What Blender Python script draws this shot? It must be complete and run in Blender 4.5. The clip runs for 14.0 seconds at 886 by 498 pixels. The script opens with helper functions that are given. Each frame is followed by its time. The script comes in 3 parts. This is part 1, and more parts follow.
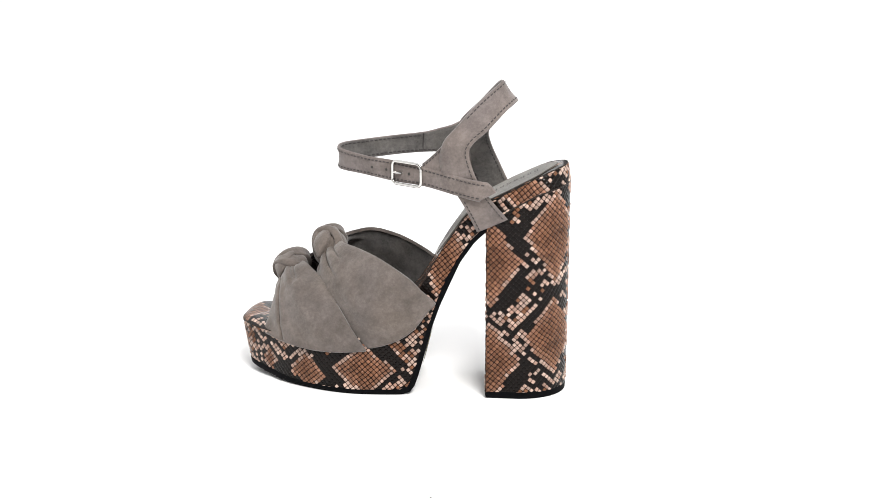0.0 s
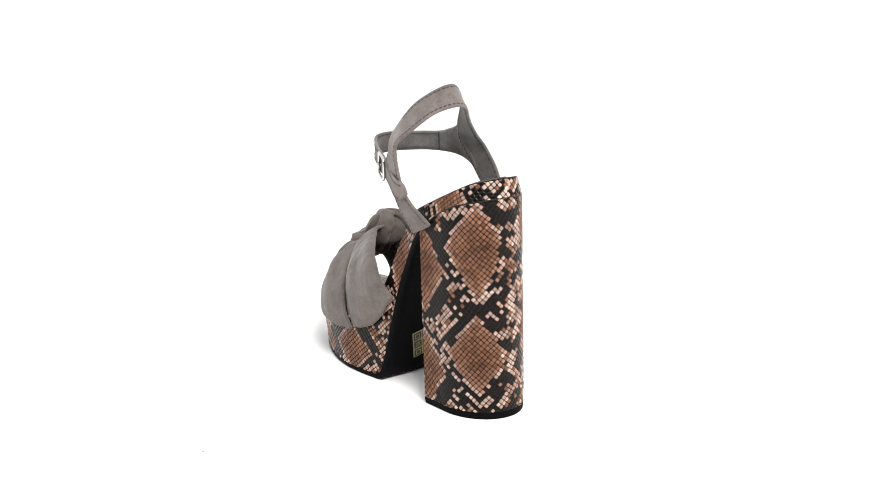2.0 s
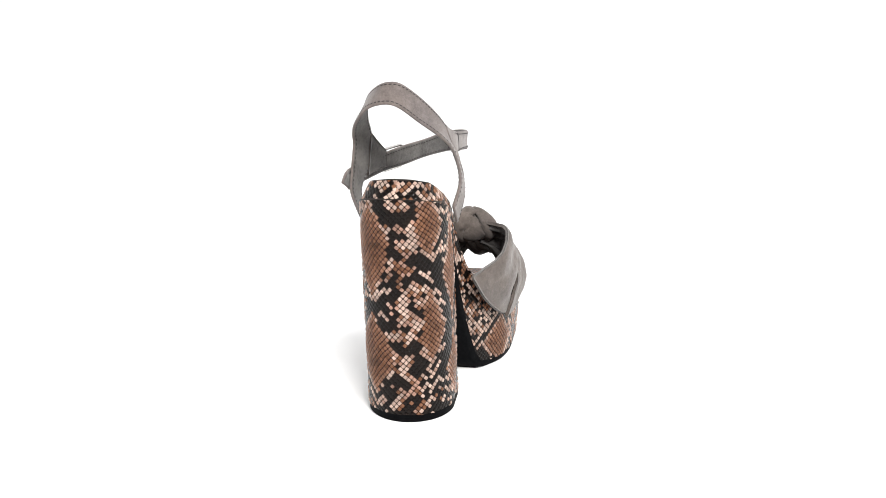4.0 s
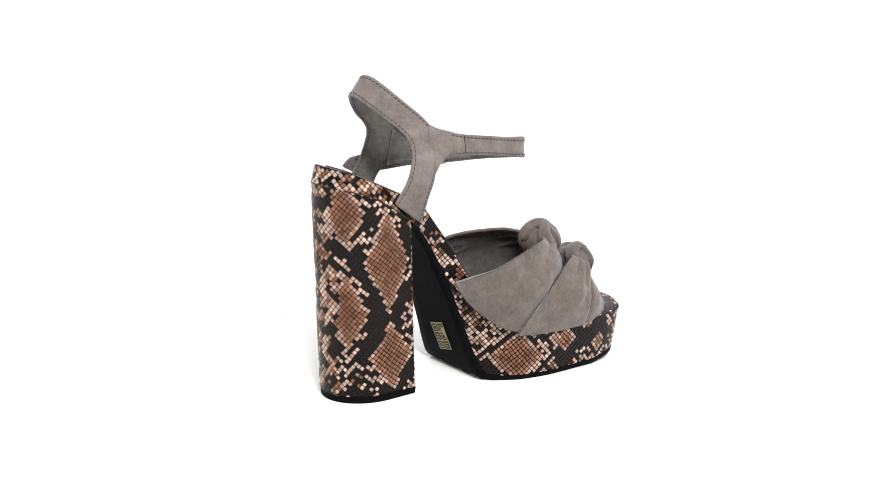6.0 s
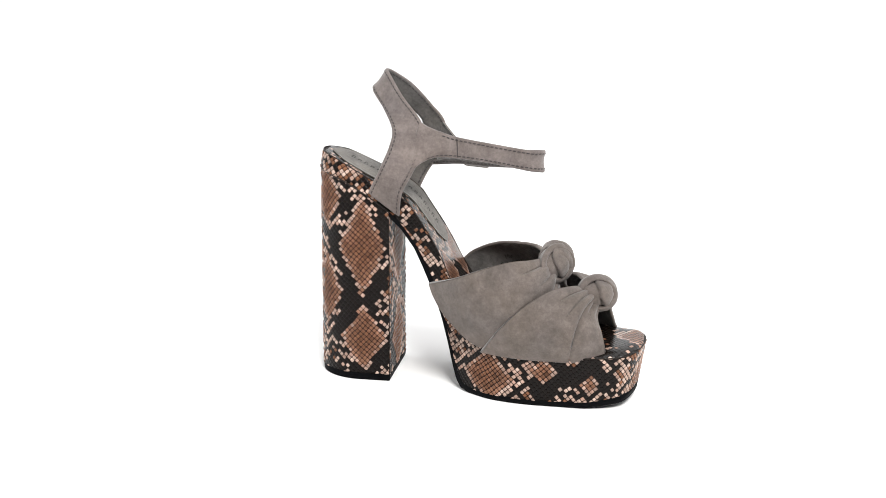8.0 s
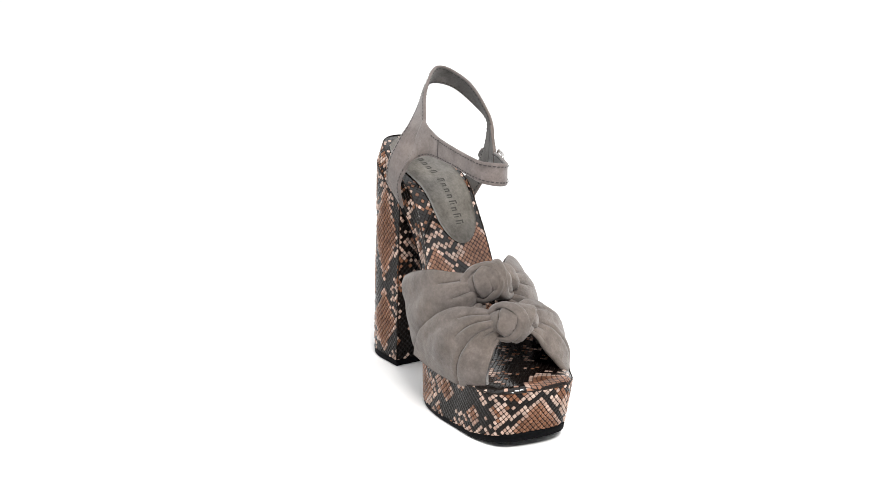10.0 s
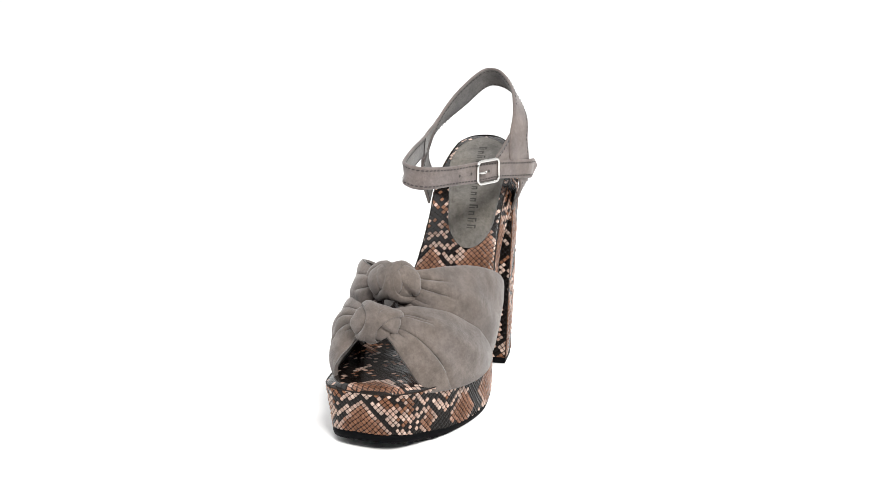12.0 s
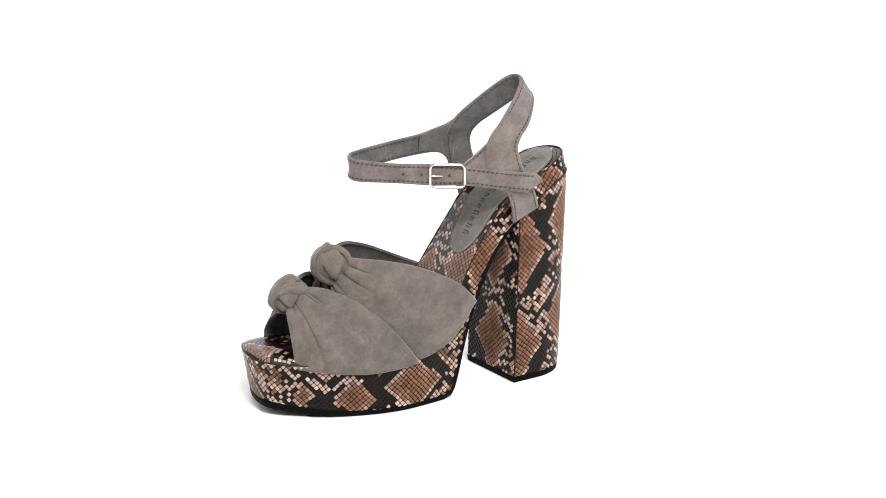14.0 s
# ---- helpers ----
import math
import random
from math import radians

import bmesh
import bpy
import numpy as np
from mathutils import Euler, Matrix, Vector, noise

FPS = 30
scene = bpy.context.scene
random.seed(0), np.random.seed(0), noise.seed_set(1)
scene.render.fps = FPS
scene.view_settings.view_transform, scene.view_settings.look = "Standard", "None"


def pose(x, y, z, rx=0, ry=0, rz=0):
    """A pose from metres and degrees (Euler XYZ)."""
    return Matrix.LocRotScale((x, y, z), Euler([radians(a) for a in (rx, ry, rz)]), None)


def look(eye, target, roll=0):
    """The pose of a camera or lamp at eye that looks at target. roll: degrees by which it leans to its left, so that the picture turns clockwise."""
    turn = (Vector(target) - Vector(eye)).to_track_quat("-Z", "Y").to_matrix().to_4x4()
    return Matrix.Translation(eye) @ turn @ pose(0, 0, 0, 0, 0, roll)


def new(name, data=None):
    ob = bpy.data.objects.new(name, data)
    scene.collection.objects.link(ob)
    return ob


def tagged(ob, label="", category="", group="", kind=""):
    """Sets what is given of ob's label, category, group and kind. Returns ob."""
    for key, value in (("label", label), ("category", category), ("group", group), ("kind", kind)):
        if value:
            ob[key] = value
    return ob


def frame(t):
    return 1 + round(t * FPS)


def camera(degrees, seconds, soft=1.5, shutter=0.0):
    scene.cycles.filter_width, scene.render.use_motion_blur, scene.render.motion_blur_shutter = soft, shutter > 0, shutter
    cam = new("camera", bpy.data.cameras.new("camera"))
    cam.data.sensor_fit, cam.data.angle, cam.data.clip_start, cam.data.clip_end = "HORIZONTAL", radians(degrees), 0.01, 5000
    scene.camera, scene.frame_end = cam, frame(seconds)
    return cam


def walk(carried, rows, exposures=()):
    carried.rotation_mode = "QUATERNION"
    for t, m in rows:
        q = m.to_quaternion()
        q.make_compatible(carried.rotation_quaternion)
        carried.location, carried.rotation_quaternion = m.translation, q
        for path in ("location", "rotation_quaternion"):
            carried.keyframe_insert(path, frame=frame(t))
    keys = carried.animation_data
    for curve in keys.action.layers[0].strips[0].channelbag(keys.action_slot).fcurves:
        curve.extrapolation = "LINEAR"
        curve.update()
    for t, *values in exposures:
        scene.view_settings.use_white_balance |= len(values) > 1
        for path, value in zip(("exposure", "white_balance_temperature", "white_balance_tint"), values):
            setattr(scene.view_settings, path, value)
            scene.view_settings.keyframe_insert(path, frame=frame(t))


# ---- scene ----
# The place: a white product-photo sweep with a turntable, on which one platform sandal turns.
FOV = 38.12
EYE_Y, EYE_Z, EYE_X = -0.7467, 0.2780, 0.0014
TILT = 75.235
RATE = -22.777            # degrees a second
START = 172.766             # heading of the toe at 0 s
AXIS = (2.97, -0.92)      # the turntable's axis in the sandal's own plan, cm

cam = camera(FOV, 14.0, soft=0.4)
STAND = pose(EYE_X, EYE_Y, EYE_Z, TILT, 0, 0.0)
walk(cam, [(0.0, STAND), (14.0, STAND)])

# ---- light: a white tent of light round the sweep, and a broad soft lamp from above ----
world = bpy.data.worlds.new("studio")
world.use_nodes = True
scene.world = world
world.node_tree.nodes["Background"].inputs[0].default_value = (1.0, 0.998, 0.998, 1)
world.node_tree.nodes["Background"].inputs[1].default_value = 1.02
key = new("softbox", bpy.data.lights.new("softbox", "AREA"))
key.data.shape, key.data.size, key.data.size_y, key.data.energy = "RECTANGLE", 0.50, 0.36, 22.5
key.data.color = (1.0, 0.985, 0.96)
key.matrix_world = look((0.30, -1.02, 1.12), (0, 0, 0.05))
scene.view_settings.exposure = 0.32


# ---- materials ----
def material(name, rough=0.5, metal=0.0):
    m = bpy.data.materials.new(name)
    m.use_nodes = True
    b = m.node_tree.nodes["Principled BSDF"]
    b.inputs["Roughness"].default_value, b.inputs["Metallic"].default_value = rough, metal
    return m, m.node_tree.nodes, m.node_tree.links, b


def noise_node(nodes, links, scale, detail=4.0, rough=0.55):
    tc = nodes.new("ShaderNodeTexCoord")
    n = nodes.new("ShaderNodeTexNoise")
    n.inputs["Scale"].default_value, n.inputs["Detail"].default_value = scale, detail
    n.inputs["Roughness"].default_value = rough
    links.new(tc.outputs["Object"], n.inputs["Vector"])
    return n


def ramp(nodes, links, source, stops):
    r = nodes.new("ShaderNodeValToRGB")
    while len(r.color_ramp.elements) < len(stops):
        r.color_ramp.elements.new(0.5)
    for e, (p, c) in zip(r.color_ramp.elements, stops):
        e.position, e.color = p, (*c, 1)
    links.new(source, r.inputs[0])
    return r


def bump(nodes, links, b, source, strength, distance):
    k = nodes.new("ShaderNodeBump")
    k.inputs["Strength"].default_value, k.inputs["Distance"].default_value = strength, distance
    links.new(source, k.inputs["Height"])
    links.new(k.outputs[0], b.inputs["Normal"])
    return k


def suede_material(name, dark, mid, light):
    m, nodes, links, b = material(name, 0.95)
    wide = noise_node(nodes, links, 95, 7, 0.72)
    fine = noise_node(nodes, links, 620, 6, 0.75)
    mix = nodes.new("ShaderNodeMath")
    mix.operation = "MULTIPLY_ADD"
    mix.inputs[1].default_value = 0.5
    links.new(fine.outputs[0], mix.inputs[0])
    links.new(wide.outputs[0], mix.inputs[2])
    r = ramp(nodes, links, mix.outputs[0], [(0.56, dark), (0.75, mid), (0.94, light)])
    broad = noise_node(nodes, links, 34, 3, 0.5)
    tint = ramp(nodes, links, broad.outputs[0], [(0.36, (0.97, 0.975, 0.995)), (0.64, (1.035, 1.01, 0.975))])
    mx = nodes.new("ShaderNodeMix")
    mx.data_type, mx.blend_type = "RGBA", "MULTIPLY"
    mx.inputs[0].default_value = 1.0
    links.new(r.outputs[0], mx.inputs[6])
    links.new(tint.outputs[0], mx.inputs[7])
    links.new(mx.outputs[2], b.inputs["Base Color"])
    b.inputs["Sheen Weight"].default_value = 0.25
    b.inputs["Sheen Roughness"].default_value = 0.5
    b.inputs["Specular IOR Level"].default_value = 0.15
    bump(nodes, links, b, fine.outputs[0], 0.5, 0.0006)
    return m


SUEDE = suede_material("taupe_suede", (0.094, 0.079, 0.074), (0.134, 0.1135, 0.107), (0.180, 0.154, 0.147))
VAMP = suede_material("brown_grey_suede", (0.078, 0.066, 0.0585), (0.110, 0.0925, 0.083), (0.150, 0.127, 0.115))
SOCK = suede_material("grey_sock_suede", (0.070, 0.065, 0.058), (0.118, 0.110, 0.099), (0.165, 0.155, 0.140))
# grey lining, its colour darkened further for the shade inside the straps
LINING = suede_material("grey_lining_shaded", (0.054, 0.051, 0.049), (0.090, 0.085, 0.082), (0.128, 0.121, 0.115))

def snake_material(name, rough, specular, coat, coat_ior):
    m, nodes, links, b = material(name, rough)
    attr = nodes.new("ShaderNodeAttribute")
    attr.attribute_name = "skin"
    n = noise_node(nodes, links, 900, 5, 0.65)
    r = ramp(nodes, links, n.outputs[0], [(0.3, (0.56, 0.53, 0.52)), (0.7, (1.14, 1.12, 1.09))])
    mx = nodes.new("ShaderNodeMix")
    mx.data_type, mx.blend_type = "RGBA", "MULTIPLY"
    mx.inputs[0].default_value = 1.0
    links.new(attr.outputs["Color"], mx.inputs[6])
    links.new(r.outputs[0], mx.inputs[7])
    links.new(mx.outputs[2], b.inputs["Base Color"])
    b.inputs["Specular IOR Level"].default_value = specular
    b.inputs["Coat Weight"].default_value, b.inputs["Coat Roughness"].default_value, b.inputs["Coat IOR"].default_value = coat, 0.14, coat_ior
    bump(nodes, links, b, n.outputs[0], 0.35, 0.0003)
    return m


SNAKE = snake_material("python_print_leather", 0.45, 0.03, 1.0, 1.22)
SNAKE_BED = snake_material("glossy_python_print_leather", 0.35, 0.03, 1.0, 1.5)

GROOVE, nodes, links, b = material("dark_leather_between_scales", 0.6)
n = noise_node(nodes, links, 400, 4)
r = ramp(nodes, links, n.outputs[0], [(0.3, (0.004, 0.0025, 0.002)), (0.7, (0.012, 0.007, 0.0055))])
links.new(r.outputs[0], b.inputs["Base Color"])
b.inputs["Specular IOR Level"].default_value = 0.15

EDGE, nodes, links, b = material("dark_leather_edge", 0.45)
n = noise_node(nodes, links, 300, 4)
r = ramp(nodes, links, n.outputs[0], [(0.3, (0.008, 0.006, 0.005)), (0.7, (0.020, 0.014, 0.011))])
links.new(r.outputs[0], b.inputs["Base Color"])
b.inputs["Specular IOR Level"].default_value = 0.15
bump(nodes, links, b, n.outputs[0], 0.25, 0.0003)

BLACK, nodes, links, b = material("black_rubber", 0.6)
n = noise_node(nodes, links, 500, 5)
r = ramp(nodes, links, n.outputs[0], [(0.3, (0.002, 0.0022, 0.0028)), (0.75, (0.0048, 0.005, 0.0058))])
links.new(r.outputs[0], b.inputs["Base Color"])
b.inputs["Specular IOR Level"].default_value = 0.03
bump(nodes, links, b, n.outputs[0], 0.2, 0.0002)

METAL, nodes, links, b = material("polished_nickel", 0.16, 1.0)
b.inputs["Base Color"].default_value = (0.58, 0.57, 0.55, 1)
n = noise_node(nodes, links, 300, 3)
r = ramp(nodes, links, n.outputs[0], [(0.3, (0.12,) * 3), (0.8, (0.24,) * 3)])
links.new(r.outputs[0], b.inputs["Roughness"])

THREAD, nodes, links, b = material("dark_grey_thread", 0.85)
b.inputs["Base Color"].default_value = (0.035, 0.03, 0.03, 1)
INK, nodes, links, b = material("dark_print", 0.7)
b.inputs["Base Color"].default_value = (0.028, 0.025, 0.022, 1)
GOLD, nodes, links, b = material("yellow_paper_label", 0.6)
n = noise_node(nodes, links, 260, 4)
r = ramp(nodes, links, n.outputs[0], [(0.3, (0.22, 0.20, 0.06)), (0.7, (0.36, 0.33, 0.15))])
links.new(r.outputs[0], b.inputs["Base Color"])

WHITE, nodes, links, b = material("white_backdrop", 0.75)
n = noise_node(nodes, links, 3, 3)
r = ramp(nodes, links, n.outputs[0], [(0.3, (0.91, 0.91, 0.91)), (0.7, (0.94, 0.94, 0.94))])
links.new(r.outputs[0], b.inputs["Base Color"])
b.inputs["Specular IOR Level"].default_value = 0.2
PAINT, nodes, links, b = material("dark_panel_charcoal", 0.8)
n = noise_node(nodes, links, 12, 5)
r = ramp(nodes, links, n.outputs[0], [(0.3, (0.035, 0.035, 0.037)), (0.7, (0.05, 0.05, 0.052))])
links.new(r.outputs[0], b.inputs["Base Color"])
SPECK, nodes, links, b = material("dust", 0.9)
b.inputs["Base Color"].default_value = (0.12, 0.11, 0.1, 1)


# ---- mesh helpers; the sandal is drawn in cm, x to the toe, y to its left, z up ----
def metres(p):
    p = np.asarray(p, float)
    return (p - np.array([AXIS[0], AXIS[1], 0.0])) * 0.01


def part(name, verts, faces, mat, parent, label="", smooth=True, kind="", cm=True):
    me = bpy.data.meshes.new(name)
    v = metres(verts) if cm else np.asarray(verts, float)
    me.from_pydata(v.tolist(), [], [list(f) for f in faces])
    me.materials.append(mat)
    if smooth:
        me.polygons.foreach_set("use_smooth", [True] * len(me.polygons))
    me.validate()
    ob = new(name, me)
    ob.parent = parent
    return tagged(ob, label, kind=kind)


def spline(points, n, closed=False):
    """n points at even arc length along a Catmull-Rom curve."""
    p = np.asarray(points, float)
    k = len(p)
    if closed:
        ext = np.vstack([p[-1], p, p[0], p[1]])
        segs = k
    else:
        ext = np.vstack([2 * p[0] - p[1], p, 2 * p[-1] - p[-2]])
        segs = k - 1
    out = []
    t = np.linspace(0, 1, 24, endpoint=False)[:, None]
    for i in range(segs):
        a, b_, c, d = ext[i:i + 4]
        out.append(0.5 * (2 * b_ + (c - a) * t + (2 * a - 5 * b_ + 4 * c - d) * t**2 + (3 * b_ - a - 3 * c + d) * t**3))
    out.append(ext[segs + 1][None])
    q = np.vstack(out)
    s = np.concatenate([[0], np.cumsum(np.linalg.norm(np.diff(q, axis=0), axis=1))])
    w = np.linspace(0, s[-1], n)
    return np.stack([np.interp(w, s, q[:, i]) for i in range(q.shape[1])], 1)


def normals(g):
    du, dv = np.gradient(g, axis=0), np.gradient(g, axis=1)
    n = np.cross(du, dv)
    return n / np.maximum(np.linalg.norm(n, axis=-1, keepdims=True), 1e-9)


def grid_faces(nu, nv, base=0, flip=False):
    f = []
    for i in range(nu - 1):
        for j in range(nv - 1):
            q = [base + i * nv + j, base + (i + 1) * nv + j, base + (i + 1) * nv + j + 1, base + i * nv + j + 1]
            f.append(q[::-1] if flip else q)
    return f


def slab(g, thick, roll=0.5, out=1.0):
    """A sheet of that thickness round the grid g, with rounded rims. out: the side of g's normals that is the outer face."""
    nu, nv = g.shape[:2]
    n = normals(g) * out
    rim = [(i, 0) for i in range(nu)] + [(nu - 1, j) for j in range(1, nv)] + [(i, nv - 1) for i in range(nu - 2, -1, -1)] + [(0, j) for j in range(nv - 2, 0, -1)]
    up, low = g + n * thick / 2, g - n * thick / 2
    mid = []
    for i, j in rim:
        a = g[i, j]
        inner = g[min(max(i, 1), nu - 2), min(max(j, 1), nv - 2)]
        d = a - inner
        mid.append(a + d / max(np.linalg.norm(d), 1e-9) * thick * roll)
    v = np.vstack([up.reshape(-1, 3), low.reshape(-1, 3), np.array(mid)])
    k = nu * nv
    flip = out < 0
    f = grid_faces(nu, nv, 0, flip) + grid_faces(nu, nv, k, not flip)
    m = len(rim)
    for a in range(m):
        c = (a + 1) % m
        ia, ic = rim[a][0] * nv + rim[a][1], rim[c][0] * nv + rim[c][1]
        f.append([ia, ic, 2 * k + c, 2 * k + a])
        f.append([2 * k + a, 2 * k + c, k + ic, k + ia])
    return v, f


def coons(top, bottom, start, end):
    """A patch between top and bottom (nu points each) and start and end (nv points each)."""
    nu, nv = len(top), len(start)
    u, v = np.linspace(0, 1, nu)[:, None, None], np.linspace(0, 1, nv)[None, :, None]
    ruled = (1 - v) * top[:, None] + v * bottom[:, None] + (1 - u) * start[None] + u * end[None]
    corner = (1 - u) * (1 - v) * top[0] + (1 - u) * v * bottom[0] + u * (1 - v) * top[-1] + u * v * bottom[-1]
    return ruled - corner


def tube(path, radius, sides=10, closed=False):
    p = np.asarray(path, float)
    k = len(p)
    t = np.roll(p, -1, 0) - np.roll(p, 1, 0) if closed else np.gradient(p, axis=0)
    t /= np.linalg.norm(t, axis=1, keepdims=True)
    ref = np.array([0.3, 0.9, 0.2])
    a = np.cross(t, ref)
    a /= np.linalg.norm(a, axis=1, keepdims=True)
    c = np.cross(t, a)
    ang = np.linspace(0, 2 * np.pi, sides, endpoint=False)
    v = (p[:, None] + radius * (np.cos(ang)[None, :, None] * a[:, None] + np.sin(ang)[None, :, None] * c[:, None])).reshape(-1, 3)
    f = []
    for i in range(k if closed else k - 1):
        for j in range(sides):
            i2, j2 = (i + 1) % k, (j + 1) % sides
            f.append([i * sides + j, i2 * sides + j, i2 * sides + j2, i * sides + j2])
    if not closed:
        f += [list(range(sides))[::-1], list(range((k - 1) * sides, k * sides))]
    return v, f


# ---- the setting ----
def backdrop():
    prof = [(-2.2, 0.0)] + [(3.4 + 0.6 * math.sin(a), 0.6 - 0.6 * math.cos(a)) for a in np.linspace(0, math.pi / 2, 16)] + [(4.0, 2.6)]
    xs = np.linspace(-4.2, 4.2, 9)
    v = [(x, y, z - 0.012) for x in xs for y, z in prof]
    part("backdrop", v, grid_faces(len(xs), len(prof)), WHITE, None, "seamless white photo backdrop sweeping up behind the turntable", kind="structure", cm=False)


def turntable():
    root = tagged(new("turntable"), "flat round white turntable with a few dust specks", "turntable")
    rings = [(0.0, -0.0115), (0.338, -0.0115), (0.340, -0.0095), (0.340, -0.002), (0.3385, -0.0005), (0.336, 0.0), (0.0, 0.0)]
    v, f, k = [], [], 96
    for rad, z in rings[1:-1]:
        v += [(rad * math.cos(2 * math.pi * i / k), rad * math.sin(2 * math.pi * i / k), z) for i in range(k)]
    for a in range(len(rings) - 3):
        f += [[a * k + i, a * k + (i + 1) % k, (a + 1) * k + (i + 1) % k, (a + 1) * k + i] for i in range(k)]
    f += [list(range(k))[::-1], list(range((len(rings) - 3) * k, (len(rings) - 2) * k))]
    part("disc", v, f, WHITE, root, smooth=False, cm=False)
    for x, y, size in ((1.9, 16.1, 0.10), (9.85, 11.7, 0.07)):
        q = [(x + size * math.cos(a) * (0.6 + 0.4 * math.cos(3 * a)), y + size * math.sin(a) * 0.6, 0.012) for a in np.linspace(0, 2 * math.pi, 9)[:-1]]
        q += [(x, y, 0.05)]
        part("dust_speck", q, [[i, (i + 1) % 8, 8] for i in range(8)], SPECK, root, "tiny dark speck of dust")
    return root


def dark_panel():
    """Unseen dark panel added behind the camera to dim reflections, with a shallow plinth."""
    prof = [(-2.20, -0.012), (-2.20, 0.10), (-2.21, 0.11), (-2.21, 2.40), (-2.33, 2.40), (-2.33, -0.012)]
    xs = np.linspace(-4.2, 4.2, 3)
    v = [(x, y, z) for x in xs for y, z in prof]
    k = len(prof)
    f = [[i * k + j, i * k + (j + 1) % k, (i + 1) * k + (j + 1) % k, (i + 1) * k + j] for i in range(2) for j in range(k)]
    f += [list(range(k)), list(range(2 * k, 3 * k))[::-1]]
    part("dark_panel_rear", v, f, PAINT, None, "unseen charcoal panel added behind the camera to darken reflections", smooth=False, kind="structure", cm=False)


backdrop()
dark_panel()
table = turntable()

# ---- the sandal: plan and profile ----
sandal = tagged(new("platform_sandal"), "high-heeled platform sandal in taupe suede and python-print leather", "shoe")

OUTLINE = [(-4.5, 0.5), (-4.22, 1.42), (-3.35, 2.12), (-1.8, 2.5), (0, 2.66), (2, 2.45), (4, 2.4), (6, 2.62), (8, 2.66), (10, 2.28), (12, 1.5),
           (13.5, 0.62), (14.7, -0.2), (15.25, -1.0), (15.33, -2.2), (15.02, -3.6), (14.5, -4.58), (13.55, -5.06), (12, -5.18), (10.5, -5.08),
           (8.5, -4.9), (6.5, -4.42), (5, -3.5), (3.5, -2.35), (2, -1.88), (0, -1.75), (-1.8, -1.55), (-3.35, -1.12), (-4.22, -0.45)]
RIM = spline(OUTLINE, 721, True)
RIM_S = np.concatenate([[0], np.cumsum(np.linalg.norm(np.diff(RIM, axis=0), axis=1))])
RIM_LEN = RIM_S[-1]
TOE_S = RIM_S[np.argmax(RIM[:, 0])]
TOP = np.array([(-4.6, 13.88), (-3.4, 13.5), (-2.4, 13.0), (-1.0, 12.3), (0.5, 11.55), (1.2, 11.0), (2.5, 9.1), (3.15, 8.0), (3.65, 7.0), (4.5, 5.6), (5.5, 4.5), (6.5, 3.9), (8, 3.45), (10, 3.2), (12, 3.15), (14, 3.25), (15.2, 3.4)])
LOW = np.array([(-4.8, 12.88), (-2.8, 12.32), (-1.4, 11.55), (0.1, 10.45), (0.9, 9.6), (1.7, 8.4), (2.3, 7.3), (2.85, 6.0), (3.2, 4.9), (3.62, 3.6), (3.95, 2.4), (4.3, 1.2), (4.65, 0.5), (5.1, 0.34), (6, 0.32), (9, 0.3), (12, 0.4), (14, 0.75), (15.2, 1.0)])
SOLE = np.array([(-0.1, 10.25), (0.1, 10.1), (0.7, 9.5), (1.5, 8.3), (2, 7.2), (2.7, 5.6), (3.2, 4.2), (3.6, 2.8), (3.92, 1.5), (4.2, 0.6), (4.5, 0.18), (5.0, 0.0), (9, 0.0), (12, 0.05), (14, 0.35), (15.2, 0.62)])


def height(table_, x):
    return np.interp(x, table_[:, 0], table_[:, 1])


def rim_at(s):
    s = np.mod(s, RIM_LEN)
    return np.stack([np.interp(s, RIM_S, RIM[:, 0]), np.interp(s, RIM_S, RIM[:, 1])], -1)


_toe = int(np.argmax(RIM[:, 0]))
_l, _r = RIM[:_toe + 1], np.vstack([RIM[_toe:]])[::-1]


_tan = np.gradient(RIM, axis=0)
_nrm = np.column_stack([_tan[:, 1], -_tan[:, 0]])
_nrm /= np.linalg.norm(_nrm, axis=1, keepdims=True)
_nrm *= np.sign(((RIM - RIM.mean(0)) * _nrm).sum(1)).mean() > 0 or -1
TUCK = np.interp(RIM[:, 0], [-4.5, -3.3, -1.8, 0.0, 2.0, 4.0, 8.0, 12.0, 14.5], [-0.18, -0.40, -0.44, -0.25, 0.0, 0.0, 0.05, 0.22, 0.38])
FOOT = RIM - _nrm * TUCK[:, None]
_toe_f = int(np.argmax(FOOT[:, 0]))
FOOT_END = float(FOOT[:, 0].max())
_fl, _fr = FOOT[:_toe_f + 1], FOOT[_toe_f:][::-1]


def foot_left(x):
    return np.interp(x, _fl[:, 0], _fl[:, 1])


def foot_right(x):
    return np.interp(x, _fr[:, 0], _fr[:, 1])


def lean_in(s):
    """How far the wall's foot is set back at s along the rim, as a vector in plan."""
    s = np.mod(s, RIM_LEN)
    d = RIM - FOOT
    return np.stack([np.interp(s, RIM_S, d[:, 0]), np.interp(s, RIM_S, d[:, 1])], -1)


def left_y(x):
    return np.interp(x, _l[:, 0], _l[:, 1])


def right_y(x):
    return np.interp(x, _r[:, 0], _r[:, 1])


# ---- python print: scales with a printed pattern of brown lozenges in a dark net ----
BROWN, CREAM, DARK, PINK = np.array((0.196, 0.091, 0.052)), np.array((0.50, 0.385, 0.330)), np.array((0.0048, 0.0029, 0.0022)), np.array((0.335, 0.205, 0.158))


